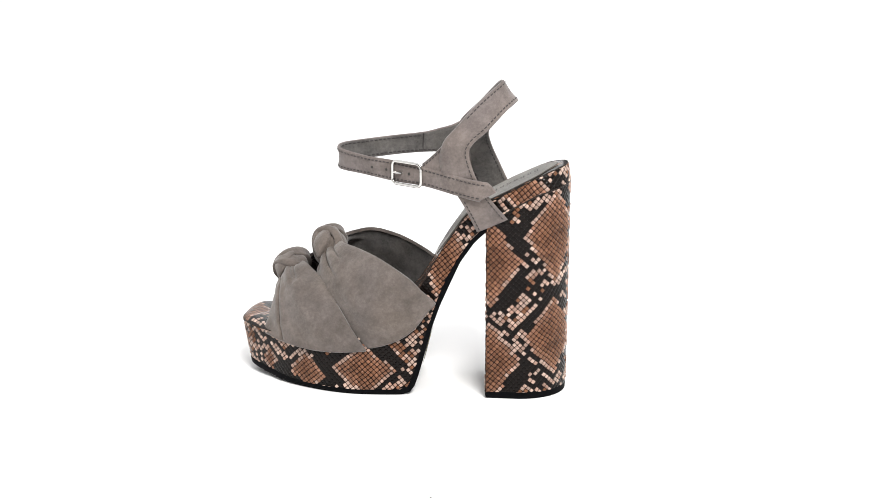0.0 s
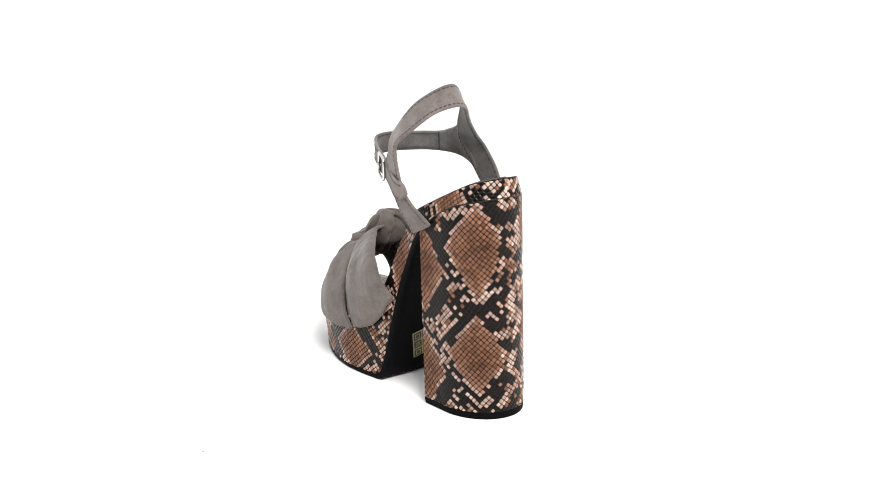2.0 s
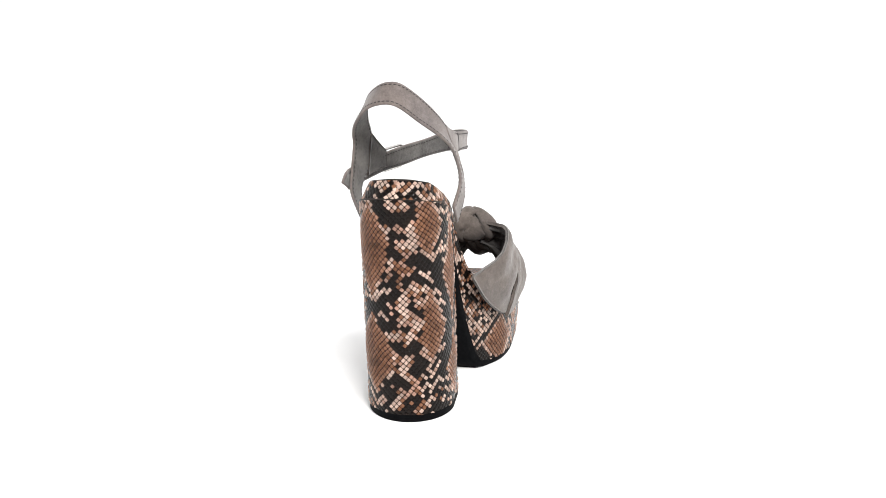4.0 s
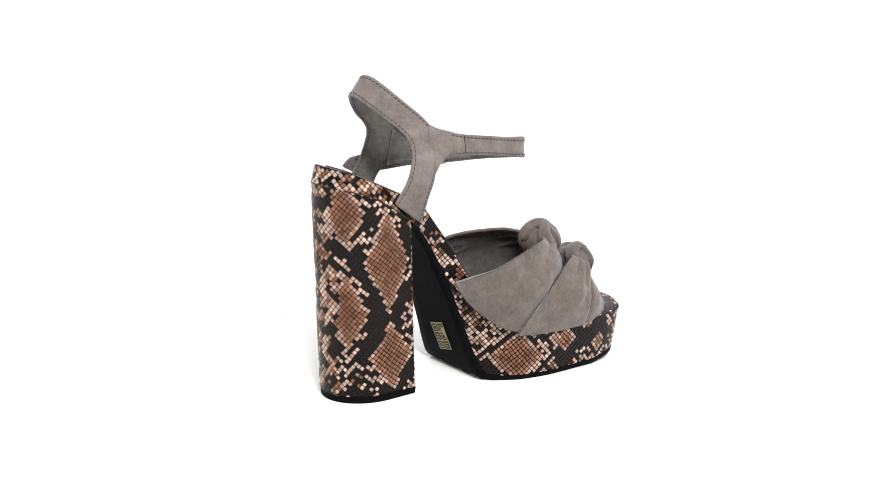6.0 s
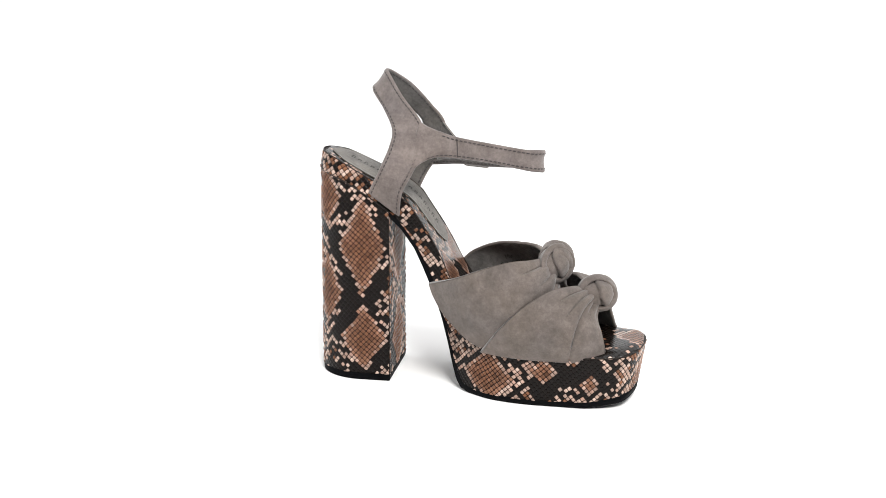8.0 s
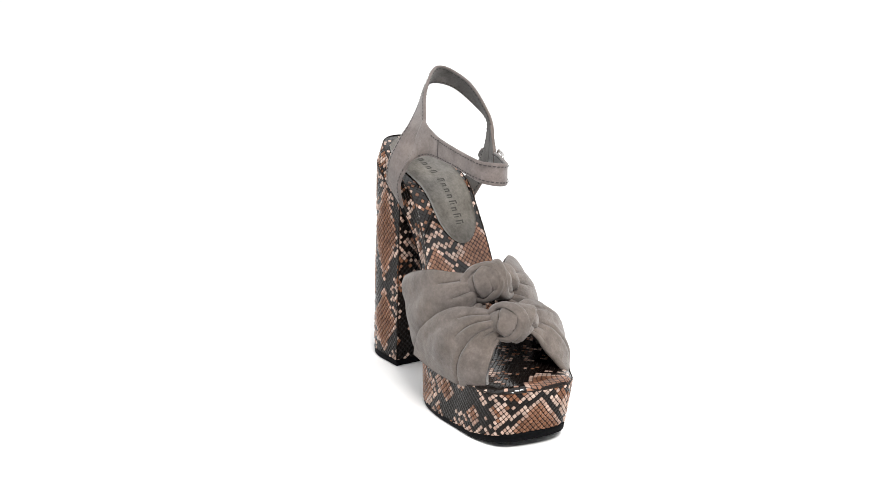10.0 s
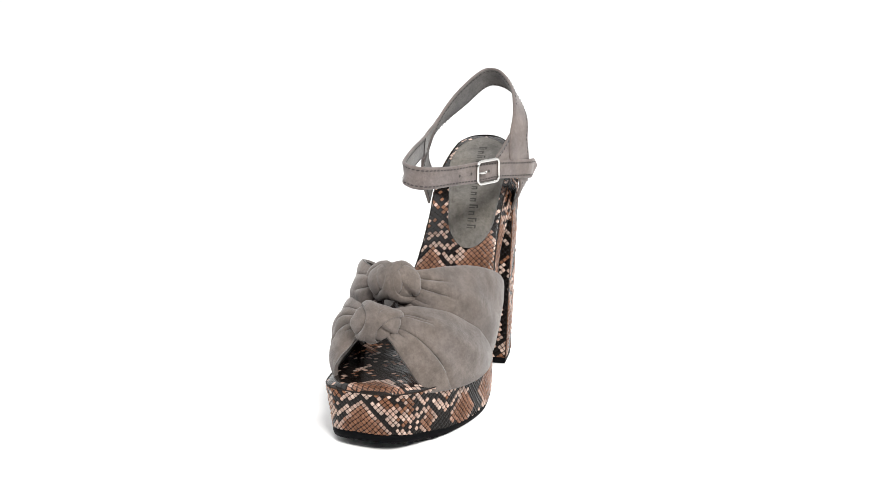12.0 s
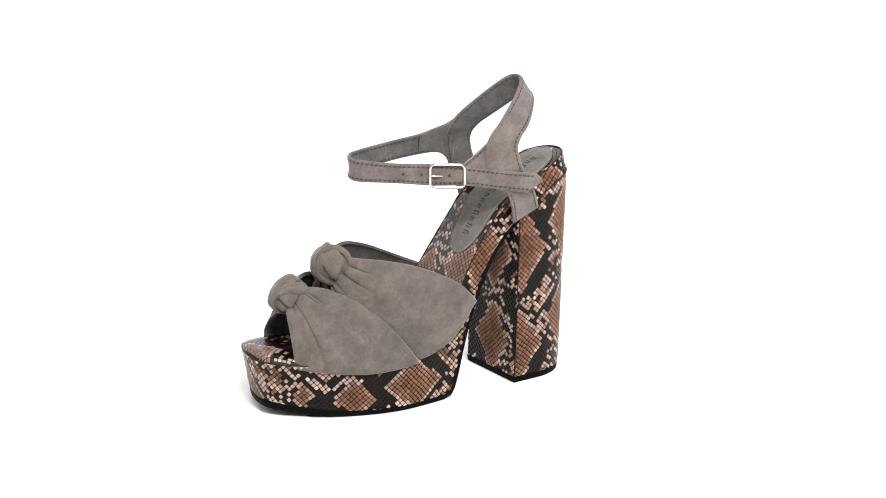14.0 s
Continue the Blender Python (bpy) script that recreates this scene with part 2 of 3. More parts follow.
def print_colour(u, v, lozenges, seed, open_=0.22, mess=None):
    """The printed colour of the scale at u, v, in cm of the skin: brown lozenges with a pale rim, a dark net round them, pale chains of scales in its gaps."""
    rng = np.random.default_rng(seed)
    out = np.zeros((len(u), 3))
    wob = np.array([noise.noise(Vector((a * 0.9, b_ * 0.9, seed * 3.1))) for a, b_ in zip(u, v)])
    blot = np.array([noise.noise(Vector((a * 0.75 + 40, b_ * 0.75, seed * 1.7))) for a, b_ in zip(u, v)])
    lace = np.array([noise.noise(Vector((a * 1.5 + 7, b_ * 1.5, seed * 0.9))) for a, b_ in zip(u, v)])
    d = np.full(len(u), 9.0)
    for cu, cv, hw, hh in lozenges:
        d = np.minimum(d, (np.abs(u - cu) / hw + np.abs(v - cv) / hh - 1) * hw * hh / math.hypot(hw, hh))
    d = d + 0.08 * wob
    pick = rng.random(len(u))
    shade = rng.uniform(0.74, 1.22, len(u))[:, None]
    fade = np.clip(rng.normal(0.35, 0.25, len(u)) + 0.5 * blot, 0, 1)[:, None]
    pale = CREAM * (1 - fade) + PINK * fade
    out[:] = DARK
    veil = np.array([noise.noise(Vector((a * 0.45 + 3, b_ * 0.45, seed * 4.7))) for a, b_ in zip(u, v)])
    rows_ = ((d > 0.0) & (d < 0.10)) | ((d > 0.25) & (d < 0.45)) | ((d > 0.60) & (d < 0.80))
    chain = rows_ & (veil > 0.02 + min(open_, 0.0)) & (pick < 0.86)
    out[chain] = pale[chain]
    far = (d > 0.84) & (lace > open_ - 0.1) & (pick < 0.5)
    out[far] = pale[far]
    brown_far = (d > 0.84) & (blot > open_ - 0.2) & (pick > 0.72)
    out[brown_far] = BROWN * 0.9
    core = d <= 0.0
    deep = np.clip(-d / 0.9, 0, 1)[:, None]
    out[core] = (BROWN * (1.12 - 0.28 * deep) + (PINK - BROWN) * 0.42 * (1 - deep) ** 2)[core]
    rim_ = core & (d > -0.17) & (pick < 0.75)
    out[rim_] = (pale * 0.6 + PINK * 0.4)[rim_]
    out[core & (d < -0.3) & (pick > 0.95)] = BROWN * 0.62
    if mess is not None:
        patch = np.array([noise.noise(Vector((a * 1.7, b_ * 1.5 + 9, seed * 2.3))) for a, b_ in zip(u, v)])
        zone = (u > mess[0] + 0.35 * wob) & (u < mess[1] + 0.35 * blot)
        out[zone] = np.where((patch > -0.05)[:, None], PINK * 1.05, DARK * 1.8)[zone]
        out[zone & (patch > 0.05) & (pick > 0.4)] = BROWN * 0.95
        out[zone & (patch > 0.22)] = (CREAM * 0.8 + PINK * 0.2)
        sprinkle = (u > mess[0] - 1.2) & (u < mess[1] + 0.2) & (patch < -0.26) & (d > -0.12)
        out[sprinkle] = DARK * 1.5
    return np.clip(out * shade, 0, 1)


def scales(surface, clamp, u0, u1, v0, v1, colour, parent, mat=SNAKE, size=0.240, lean=(49, -41), lift=0.064, keep=None):
    """Overlapping-free embossed scales over surface(u, v), one low pillow each, joined as one part."""
    a = size * np.array([math.cos(radians(lean[0])), math.sin(radians(lean[0]))])
    c = size * np.array([math.cos(radians(lean[1])), math.sin(radians(lean[1]))])
    n = int((u1 - u0 + v1 - v0) / size * 1.3) + 4
    i, j = np.meshgrid(np.arange(-n, n), np.arange(-n, n), indexing="ij")
    i, j = i.ravel(), j.ravel()
    uv = np.array([(u0 + u1) / 2, (v0 + v1) / 2]) + i[:, None] * a + j[:, None] * c
    cl = clamp(uv[:, 0], uv[:, 1])
    ok = (uv[:, 0] > u0 - 0.1) & (uv[:, 0] < u1 + 0.1) & (np.hypot(cl[0] - uv[:, 0], cl[1] - uv[:, 1]) < 0.12)
    if keep is not None:
        ok &= keep(uv[:, 0], uv[:, 1])
    uv = uv[ok]
    col = colour(uv[:, 0], uv[:, 1])
    m0 = len(uv)
    col = col * (1 + 0.16 * np.sin(uv[:, :1] * 2.3 + 1.0) * np.cos(uv[:, 1:] * 1.9))
    warp = lambda q: q + 0.026 * np.column_stack([np.sin(q[:, 1] * 2.1 + 0.7 * q[:, 0]) + 0.6 * np.sin(q[:, 1] * 5.3 - q[:, 0] * 3.1),
                                                  np.sin(q[:, 0] * 2.4 - 0.5 * q[:, 1]) + 0.6 * np.cos(q[:, 0] * 4.7 + q[:, 1] * 3.7)])
    high = np.where(col.sum(1, keepdims=True) < 0.06, 0.35, 1.0)      # the dark net lies flatter
    plump = np.random.default_rng(m0).uniform(0.93, 1.03, (len(uv), 1))
    rings = []
    corner = ((-1, -0.7), (-0.7, -1), (0.7, -1), (1, -0.7), (1, 0.7), (0.7, 1), (-0.7, 1), (-1, 0.7))
    for k, h in ((0.475, 0.0), (0.385, 0.72), (0.22, 1.0)):
        for sa, sc in corner:
            q = warp(uv + (sa * k * a + sc * k * c) * plump)
            qu, qv = clamp(q[:, 0], q[:, 1])
            p, nn = surface(qu, qv)
            rings.append(p + nn * (0.004 + lift * h * high))
    v = np.stack(rings, 1)
    m = len(uv)
    base = (np.arange(m) * 24)[:, None]
    quads = []
    for lay in (0, 8):
        for s in range(8):
            quads.append(base + np.array([lay + s, lay + (s + 1) % 8, lay + 8 + (s + 1) % 8, lay + 8 + s]))
    f = np.stack(quads, 1).reshape(-1, 4).tolist() + (base + np.arange(16, 24)).tolist()
    ob = part("scale_relief", v.reshape(-1, 3), f, mat, parent, "embossed python-print scales in brown, cream and black", kind="stuff")
    at = ob.data.color_attributes.new("skin", "FLOAT_COLOR", "POINT")
    rgba = np.ones((m, 24, 4))
    rgba[:, :, :3] = col[:, None]
    rgba[:, :8, :3] *= 0.10          # the groove's shade, put into the rim colour of each scale
    # raised tops coloured slightly lighter, as if catching light
    rgba[:, 16:, :3] *= 1.06
    at.data.foreach_set("color", rgba.ravel())
    return ob


def lift_normals(fn, u, v, sign=1.0):
    e = 0.02
    p = fn(u, v)
    n = np.cross(fn(u + e, v) - fn(u - e, v), fn(u, v + e) - fn(u, v - e))
    n = n / np.maximum(np.linalg.norm(n, axis=1, keepdims=True), 1e-9)
    return p, n * sign


# ---- heel block ----
def heel():
    cap_z = 0.42
    arc = np.linspace(0, np.pi, 61)
    curve = np.vstack([[(0.0, 2.56)], np.stack([-1.8 - 2.86 * np.sin(arc), 0.1 + 2.46 * np.cos(arc)], 1), [(0.0, -2.36)]])
    s = np.concatenate([[0], np.cumsum(np.linalg.norm(np.diff(curve, axis=0), axis=1))])
    total = s[-1]

    def at(u):
        return np.stack([np.interp(u, s, curve[:, 0]), np.interp(u, s, curve[:, 1])], -1)

    def wall(u, v):
        return np.column_stack([at(u), v]) + np.outer(v, (0, 0.033, 0))

    def top(u):
        return height(LOW, at(u)[:, 0]) - 0.03

    us = np.linspace(0, total, 121)
    vs = np.linspace(0, 1, 9)
    g = np.array([[[*at(np.array([u]))[0], cap_z + (height(LOW, at(np.array([u]))[0, 0]) - cap_z) * w] for w in vs] for u in us])
    g[..., 1] += 0.033 * g[..., 2]
    body = part("heel_block", g.reshape(-1, 3), grid_faces(len(us), len(vs), 0, True), GROOVE, sandal, "tall straight block heel wrapped in python-print leather")
    ys = np.linspace(2.56, -2.36, 13)
    fg = np.array([[[0.0, y, cap_z + (10.3 - cap_z) * w] for w in vs] for y in ys])
    fg[..., 1] += 0.033 * fg[..., 2]
    part("heel_front", fg.reshape(-1, 3), grid_faces(len(ys), len(vs)), GROOVE, body)
    loz = [(0.25, 8.4, 1.85, 2.75), (0.2, 2.3, 1.85, 2.6), (4.1, 9.9, 1.95, 2.9), (4.1, 3.8, 2.0, 2.5), (7.7, 11.3, 1.35, 2.0), (7.7, 5.5, 1.4, 2.3), (10.3, 8.3, 1.5, 3.2), (10.4, 2.65, 1.45, 2.15)]
    scales(lambda u, v: lift_normals(wall, u, v, 1.0),
           lambda u, v: (np.clip(u, 0.02, total - 0.02), np.clip(v, cap_z + 0.02, top(np.clip(u, 0, total)))),
           0, total, cap_z, 13.4, lambda u, v: print_colour(u, v, loz, 3, 0.02, (5.3, 7.15)), body)

    # welt where the heel meets the wrapped seat
    wu = np.linspace(0.05, total - 0.05, 120)
    wp = wall(wu, top(wu) + 0.02)
    part("welt", *tube(wp + np.column_stack([(wp[:, :2] - np.array((-1.8, 0.45))) * 0.012, 0 * wu]), 0.045, 8), EDGE, body, "thin glossy seam under the heel seat")

    def front(u, v):
        return np.column_stack([0 * u, 2.56 - u + 0.033 * v, v])
    floz = [(2.4, 8.0, 1.7, 2.6), (2.4, 2.4, 1.7, 2.5)]
    scales(lambda u, v: lift_normals(front, u, v, -1.0),
           lambda u, v: (np.clip(u, 0.02, 4.90), np.clip(v, cap_z + 0.02, 10.2)), 0, 4.92, cap_z, 10.2, lambda u, v: print_colour(u, v, floz, 8), body)
    # black top piece under the heel
    ring = curve
    cen = ring.mean(0)
    layers = [(0.97, 0.0), (1.0, 0.05), (1.012, 0.36), (1.012, 0.43)]
    v = [(*(cen + (p - cen) * k), z) for k, z in layers for p in ring]
    m = len(ring)
    f = [[a * m + i, a * m + (i + 1) % m, (a + 1) * m + (i + 1) % m, (a + 1) * m + i] for a in range(len(layers) - 1) for i in range(m)]
    f = [q[::-1] for q in f] + [list(range(m)), list(range((len(layers) - 1) * m, len(layers) * m))[::-1]]
    part("heel_tip", v, f, BLACK, sandal, "black rubber heel tip", smooth=False)


# ---- black outsole, rising from the platform to the heel ----
def outsole():
    xs = np.concatenate([np.linspace(-0.05, 4.9, 46), np.linspace(5.0, FOOT_END - 0.9, 40), np.linspace(FOOT_END - 0.8, FOOT_END - 0.01, 16)])
    fr = np.linspace(0, 1, 9)
    rows = []
    for x in xs:
        yl, yr = foot_left(x), foot_right(x)
        zb, zl = height(SOLE, x), height(LOW, x) + 0.06
        inset = 0.10 if x > 4.6 else 0.03
        sec = [(x, yl + 0.03, zl), (x, yl + 0.035, zb + 0.6 * (zl - zb)), (x, yl - 0.02, zb + 0.12 * (zl - zb))]
        sec += [(x, (yl - inset) + (yr + inset - yl + inset) * w, zb) for w in fr]
        sec += [(x, yr + 0.02, zb + 0.12 * (zl - zb)), (x, yr - 0.035, zb + 0.6 * (zl - zb)), (x, yr - 0.03, zl)]
        rows.append(sec)
    g = np.array(rows)
    f = grid_faces(*g.shape[:2], 0, True)
    k = g.shape[1]
    last = (len(xs) - 1) * k
    f += [[last + i for i in range(k)]]
    ob = part("outsole", g.reshape(-1, 3), f, BLACK, sandal, "black rubber outsole rising in a curve to the heel")
    # toe end of the outsole, a rounded lip
    ss = np.linspace(TOE_S - 4.2, TOE_S + 4.2, 60)
    p = rim_at(ss) - lean_in(ss)
    lip = []
    for x, y in p:
        zb, zl = height(SOLE, x), height(LOW, x)
        lip.append([(x - 0.25 * (x > 13), y, zb), (x, y, zb + 0.12), (x + 0.04, y, zb + 0.3), (x + 0.03, y, zl + 0.04), (x - 0.15, y, zl + 0.05)])
    lip = np.array(lip)
    part("outsole_lip", lip.reshape(-1, 3), grid_faces(*lip.shape[:2]), BLACK, ob)
    return ob


# ---- side wall of platform and footbed, one wrapped band ----
def side_wall():
    def wall(u, v):
        p = rim_at(u)
        lo_, hi_ = height(LOW, p[:, 0]), height(TOP, p[:, 0])
        k = np.clip((hi_ - v) / (hi_ - lo_), 0, 1)
        return np.column_stack([p - lean_in(u) * k[:, None], v])

    def clamp(u, v):
        x = rim_at(u)[:, 0]
        return u, np.clip(v, height(LOW, x) + 0.03, height(TOP, x) - 0.02)
    us = np.linspace(0, RIM_LEN, 361)
    rim = rim_at(us)
    vs = np.linspace(0, 1, 8)
    lo, hi = height(LOW, rim[:, 0]), height(TOP, rim[:, 0])
    g = np.stack([wall(us, lo + (hi - lo) * w) for w in vs], 1)
    body = part("platform_wrap", g.reshape(-1, 3), grid_faces(len(us), len(vs), 0, True), GROOVE, sandal, "python-print leather wrapped round platform and footbed edge")
    loz = []
    for x, side, z, hw, hh in ((7.2, 0, 1.55, 1.85, 1.8), (10.8, 0, 1.1, 1.3, 1.4), (2.3, 0, 8.0, 1.2, 4.5), (-1.9, 0, 12.6, 1.7, 1.2), (13.4, 0, 1.3, 0.6, 1.0),
                               (6.3, 1, 1.5, 1.75, 1.7), (9.6, 1, 2.2, 0.9, 0.9), (12.3, 1, 1.6, 0.6, 0.7)):
        k = slice(0, _toe) if side == 0 else slice(_toe, len(RIM))
        idx = np.argmin(np.abs(RIM[k, 0] - x)) + (0 if side == 0 else _toe)
        loz.append((RIM_S[idx], z, hw, hh))
    loz.append((RIM_S[np.argmin(np.abs(RIM[:, 1] + 2.7) + 9 * (RIM[:, 0] < 14))], 1.0, 1.75, 2.1))
    scales(lambda u, v: lift_normals(wall, u, v, -1.0), clamp, 0, RIM_LEN, 0.2, 14.4, lambda u, v: print_colour(u, v, loz, 5, -0.12), body, lift=0.058)
    return body


# profile of the footbed by arc length
_px = np.linspace(float(RIM[:, 0].min()), float(RIM[:, 0].max()), 400)
_pz = height(TOP, _px)
_pz = np.convolve(np.pad(_pz, 6, mode="edge"), np.ones(13) / 13, mode="valid")
_ps = np.concatenate([[0], np.cumsum(np.hypot(np.diff(_px), np.diff(_pz)))])


def bed(u, v):
    """Footbed surface: u is the arc length from the heel, v runs over the width from -1 (right) to 1."""
    x = np.interp(u, _ps, _px)
    z = np.interp(u, _ps, _pz)
    yl, yr = left_y(x), right_y(x)
    return np.column_stack([x, (yl + yr) / 2 + v * (yl - yr) / 2 * 0.995, z + np.interp(x, [1.0, 5.0, 9.0], [0.06, 0.10, 0.34]) * (1 - np.abs(v) ** 6) * np.clip(np.minimum(u, _ps[-1] - u) / 0.6, 0, 1) ** 0.5])


def footbed():
    us = np.concatenate([np.linspace(0.0, _ps[-1] - 0.8, 140), np.linspace(_ps[-1] - 0.75, _ps[-1], 40)])
    vs = np.linspace(-1, 1, 25)
    g = np.array([bed(np.full(len(vs), u), vs) for u in us])
    body = part("footbed", g.reshape(-1, 3), grid_faces(len(us), len(vs)), GROOVE, sandal, "glossy python-print footbed")

    def surf(u, v):
        x = np.interp(u, _ps, _px)
        w = np.maximum((left_y(x) - right_y(x)) / 2, 0.05)
        f = lambda a, b_: bed(a, np.clip(b_ / w, -1, 1))
        e = 0.02
        p = f(u, v)
        n = np.cross(f(u + e, v) - f(u - e, v), f(u, v + e) - f(u, v - e))
        return p, n / np.maximum(np.linalg.norm(n, axis=1, keepdims=True), 1e-9)

    def clamp(u, v):
        uu = np.clip(u, 0.25, _ps[-1] - 0.12)
        x = np.interp(uu, _ps, _px)
        w = np.maximum((left_y(x) - right_y(x)) / 2 - 0.03, 0.02)
        return uu, np.clip(v, -w, w)
    loz = [(10.5, 1.6, 2.2, 1.6), (11.5, -1.6, 2.0, 1.3), (24.4, 0.2, 1.7, 2.6), (14.5, 0.4, 1.7, 2.0)]
    scales(surf, clamp, 0, _ps[-1], -4, 4, lambda u, v: print_colour(u, v, loz, 11, 0.25), body, SNAKE_BED, lift=0.006)
    pipe = np.column_stack([RIM[:-1], height(TOP, RIM[:-1, 0]) + 0.01])[::2]
    part("piping", *tube(pipe, 0.032, 8, True), EDGE, body, "thin dark leather piping")
    # suede sock on the heel seat
    nu, nv = 60, 15
    ua, ub = 0.55, np.interp(3.05, _px, _ps)

    def sock_mid(u):
        """The sock lies off the bed's middle towards the outer side at the waist."""
        return np.interp((u - ua) / (ub - ua), [0, 0.3, 0.65, 1.0], [0.0, 0.05, 0.36, 0.55])
    rows = []
    for k in np.linspace(0, 1, nu):
        u = ua + (ub - ua) * (0.5 - 0.5 * math.cos(math.pi * k))
        x = np.interp(u, _ps, _px)
        t = (u - ua) / (ub - ua)
        w = (left_y(x) - right_y(x)) / 2
        wid = min(w - 0.30, 1.80 - 0.60 * max(0, t - 0.35) / 0.65)
        wid *= math.sqrt(max(0.0, 1 - max(0, (t - 0.80) / 0.20) ** 2)) * math.sqrt(max(0.0, 1 - max(0, (0.16 - t) / 0.16) ** 2)) + 0.001
        ys = sock_mid(u) + np.linspace(-wid, wid, nv)
        p = bed(np.full(nv, u), ys / w)
        p[:, 2] += 0.05
        p[:, 0] += 0.02
        rows.append(p)
    v, f = slab(np.array(rows), 0.05)
    part("insole_sock", v, f, SOCK, sandal, "grey suede heel sock with a printed mark")
    # printed mark, plain bars
    x0 = np.interp(-2.9, _px, _ps)
    x1 = np.interp(2.5, _px, _ps)
    v, f = [], []
    stroke = (0.30, 0.16, 0.34, 0.16, 0.16, 0.16, 0.30, 0.0, 0.30, 0.16, 0.16, 0.16, 0.34, 0.16, 0.34, 0.34)
    for k, tall in enumerate(stroke):
        if not tall:
            continue
        for a0, a1, low in ((0.12, 0.30, -0.20), (0.52, 0.66, -0.20), (0.12, 0.66, None)):
            c0, c1 = (x0 + (x1 - x0) * (k + a_) / 16 for a_ in (a0, a1))
            top_ = tall if a0 < 0.3 else 0.16
            lo_, hi_ = (top_ - 0.09, top_) if low is None else (low, top_)
            uu = np.array([c0, c1, c1, c0])
            yy = sock_mid(uu) + np.array([lo_, lo_, hi_, hi_])
            x = np.interp(uu, _ps, _px)
            p = bed(uu, yy / ((left_y(x) - right_y(x)) / 2))
            p[:, 2] += 0.086 + (0.003 if low is None else 0)
            p[:, 0] += 0.045
            f.append([len(v) + q for q in range(4)])
            v += p.tolist()
    part("printed_mark", v, f, INK, sandal, "dark printed mark along the sock", smooth=False)


# ---- suede vamp: two knotted straps ----
def wing(top, bottom, end, bulge, seed, crease, roll, under):
    """One half of a strap: a fan of suede from the knot to the edge of the platform. Gives its mesh and which faces are lining."""
    nu, nv = 72, 72
    a, c = spline(top, nu), spline(bottom, nu)
    st = spline([a[0], (a[0] + c[0]) / 2, c[0]], nv)
    en = spline(end, nv)
    g = coons(a, c, st, en)
    n = normals(g)
    cen = np.array([8.5, -1.2, 3.0])
    sign = 1.0 if ((g - cen) * n).sum(-1).mean() > 0 else -1.0
    u, v = np.meshgrid(np.linspace(0, 1, nu), np.linspace(0, 1, nv), indexing="ij")
    rng = np.random.default_rng(seed)
    h = bulge * np.sin(np.pi * u**0.8) * np.sin(np.pi * v) ** 0.7
    # pleats that run out from the knot, each with its own length
    for k in range(3):
        at = 0.14 + 0.72 * (k + rng.uniform(0.2, 0.8)) / 3
        reach = rng.uniform(0.22, 0.5)
        fade = np.clip(1 - u / reach, 0, 1) ** 0.7
        q = v - (at + rng.uniform(-0.15, 0.15) * u)
        h -= 0.36 * fade * np.exp(-(q / 0.030) ** 2)
        h += 0.16 * fade * np.exp(-((q - 0.10) / 0.07) ** 2)
    # the one long fold
    line = crease + 0.06 * (u - 0.5)
    h -= 0.32 * np.exp(-((v - line) / 0.017) ** 2) * np.clip(1.25 - u, 0, 1)
    h += 0.10 * np.exp(-((v - line - 0.05) / 0.04) ** 2) * np.clip(1.1 - u, 0, 1)
    # the flap under the fold lies a little lower
    h -= 0.20 / (1 + np.exp(-np.clip((v - line) / 0.012, -40, 40))) * np.clip(1.3 - 1.2 * u, 0, 1) * np.clip((1 - v) / 0.05, 0, 1)
    # the part that runs on under the next strap
    h -= under * np.clip((v - 0.50) / 0.30, 0, 1) ** 1.5 * np.clip((1 - u) / 0.40, 0, 1)
    # edges rolled in
    h -= (roll * np.exp(-v / 0.05) + 0.22 * np.exp(-(1 - v) / 0.04)) * np.sin(np.pi * np.clip(u, 0, 0.93)) ** 0.7
    # slack in the suede: soft long folds
    sway = 2.3 * v + 0.35 * np.sin(2.4 * u + seed) + 0.17 * seed
    h += 0.075 * np.sin(2 * np.pi * sway) * np.clip(u / 0.35, 0, 1) * np.sin(np.pi * v) ** 0.6 * np.clip((1.02 - u) / 0.3, 0, 1)
    wob = np.array([[noise.noise(Vector(p * 0.75)) + 0.4 * noise.noise(Vector(p * 2.1)) for p in row] for row in g])
    h += 0.09 * wob * np.sin(np.pi * u) ** 0.6
    g = g + n * sign * h[..., None]
    vv, f = slab(g, 0.20, 0.5, sign)
    k = (nu - 1) * (nv - 1)
    return vv, f, [0] * k + [1] * k + [0] * (len(f) - 2 * k)


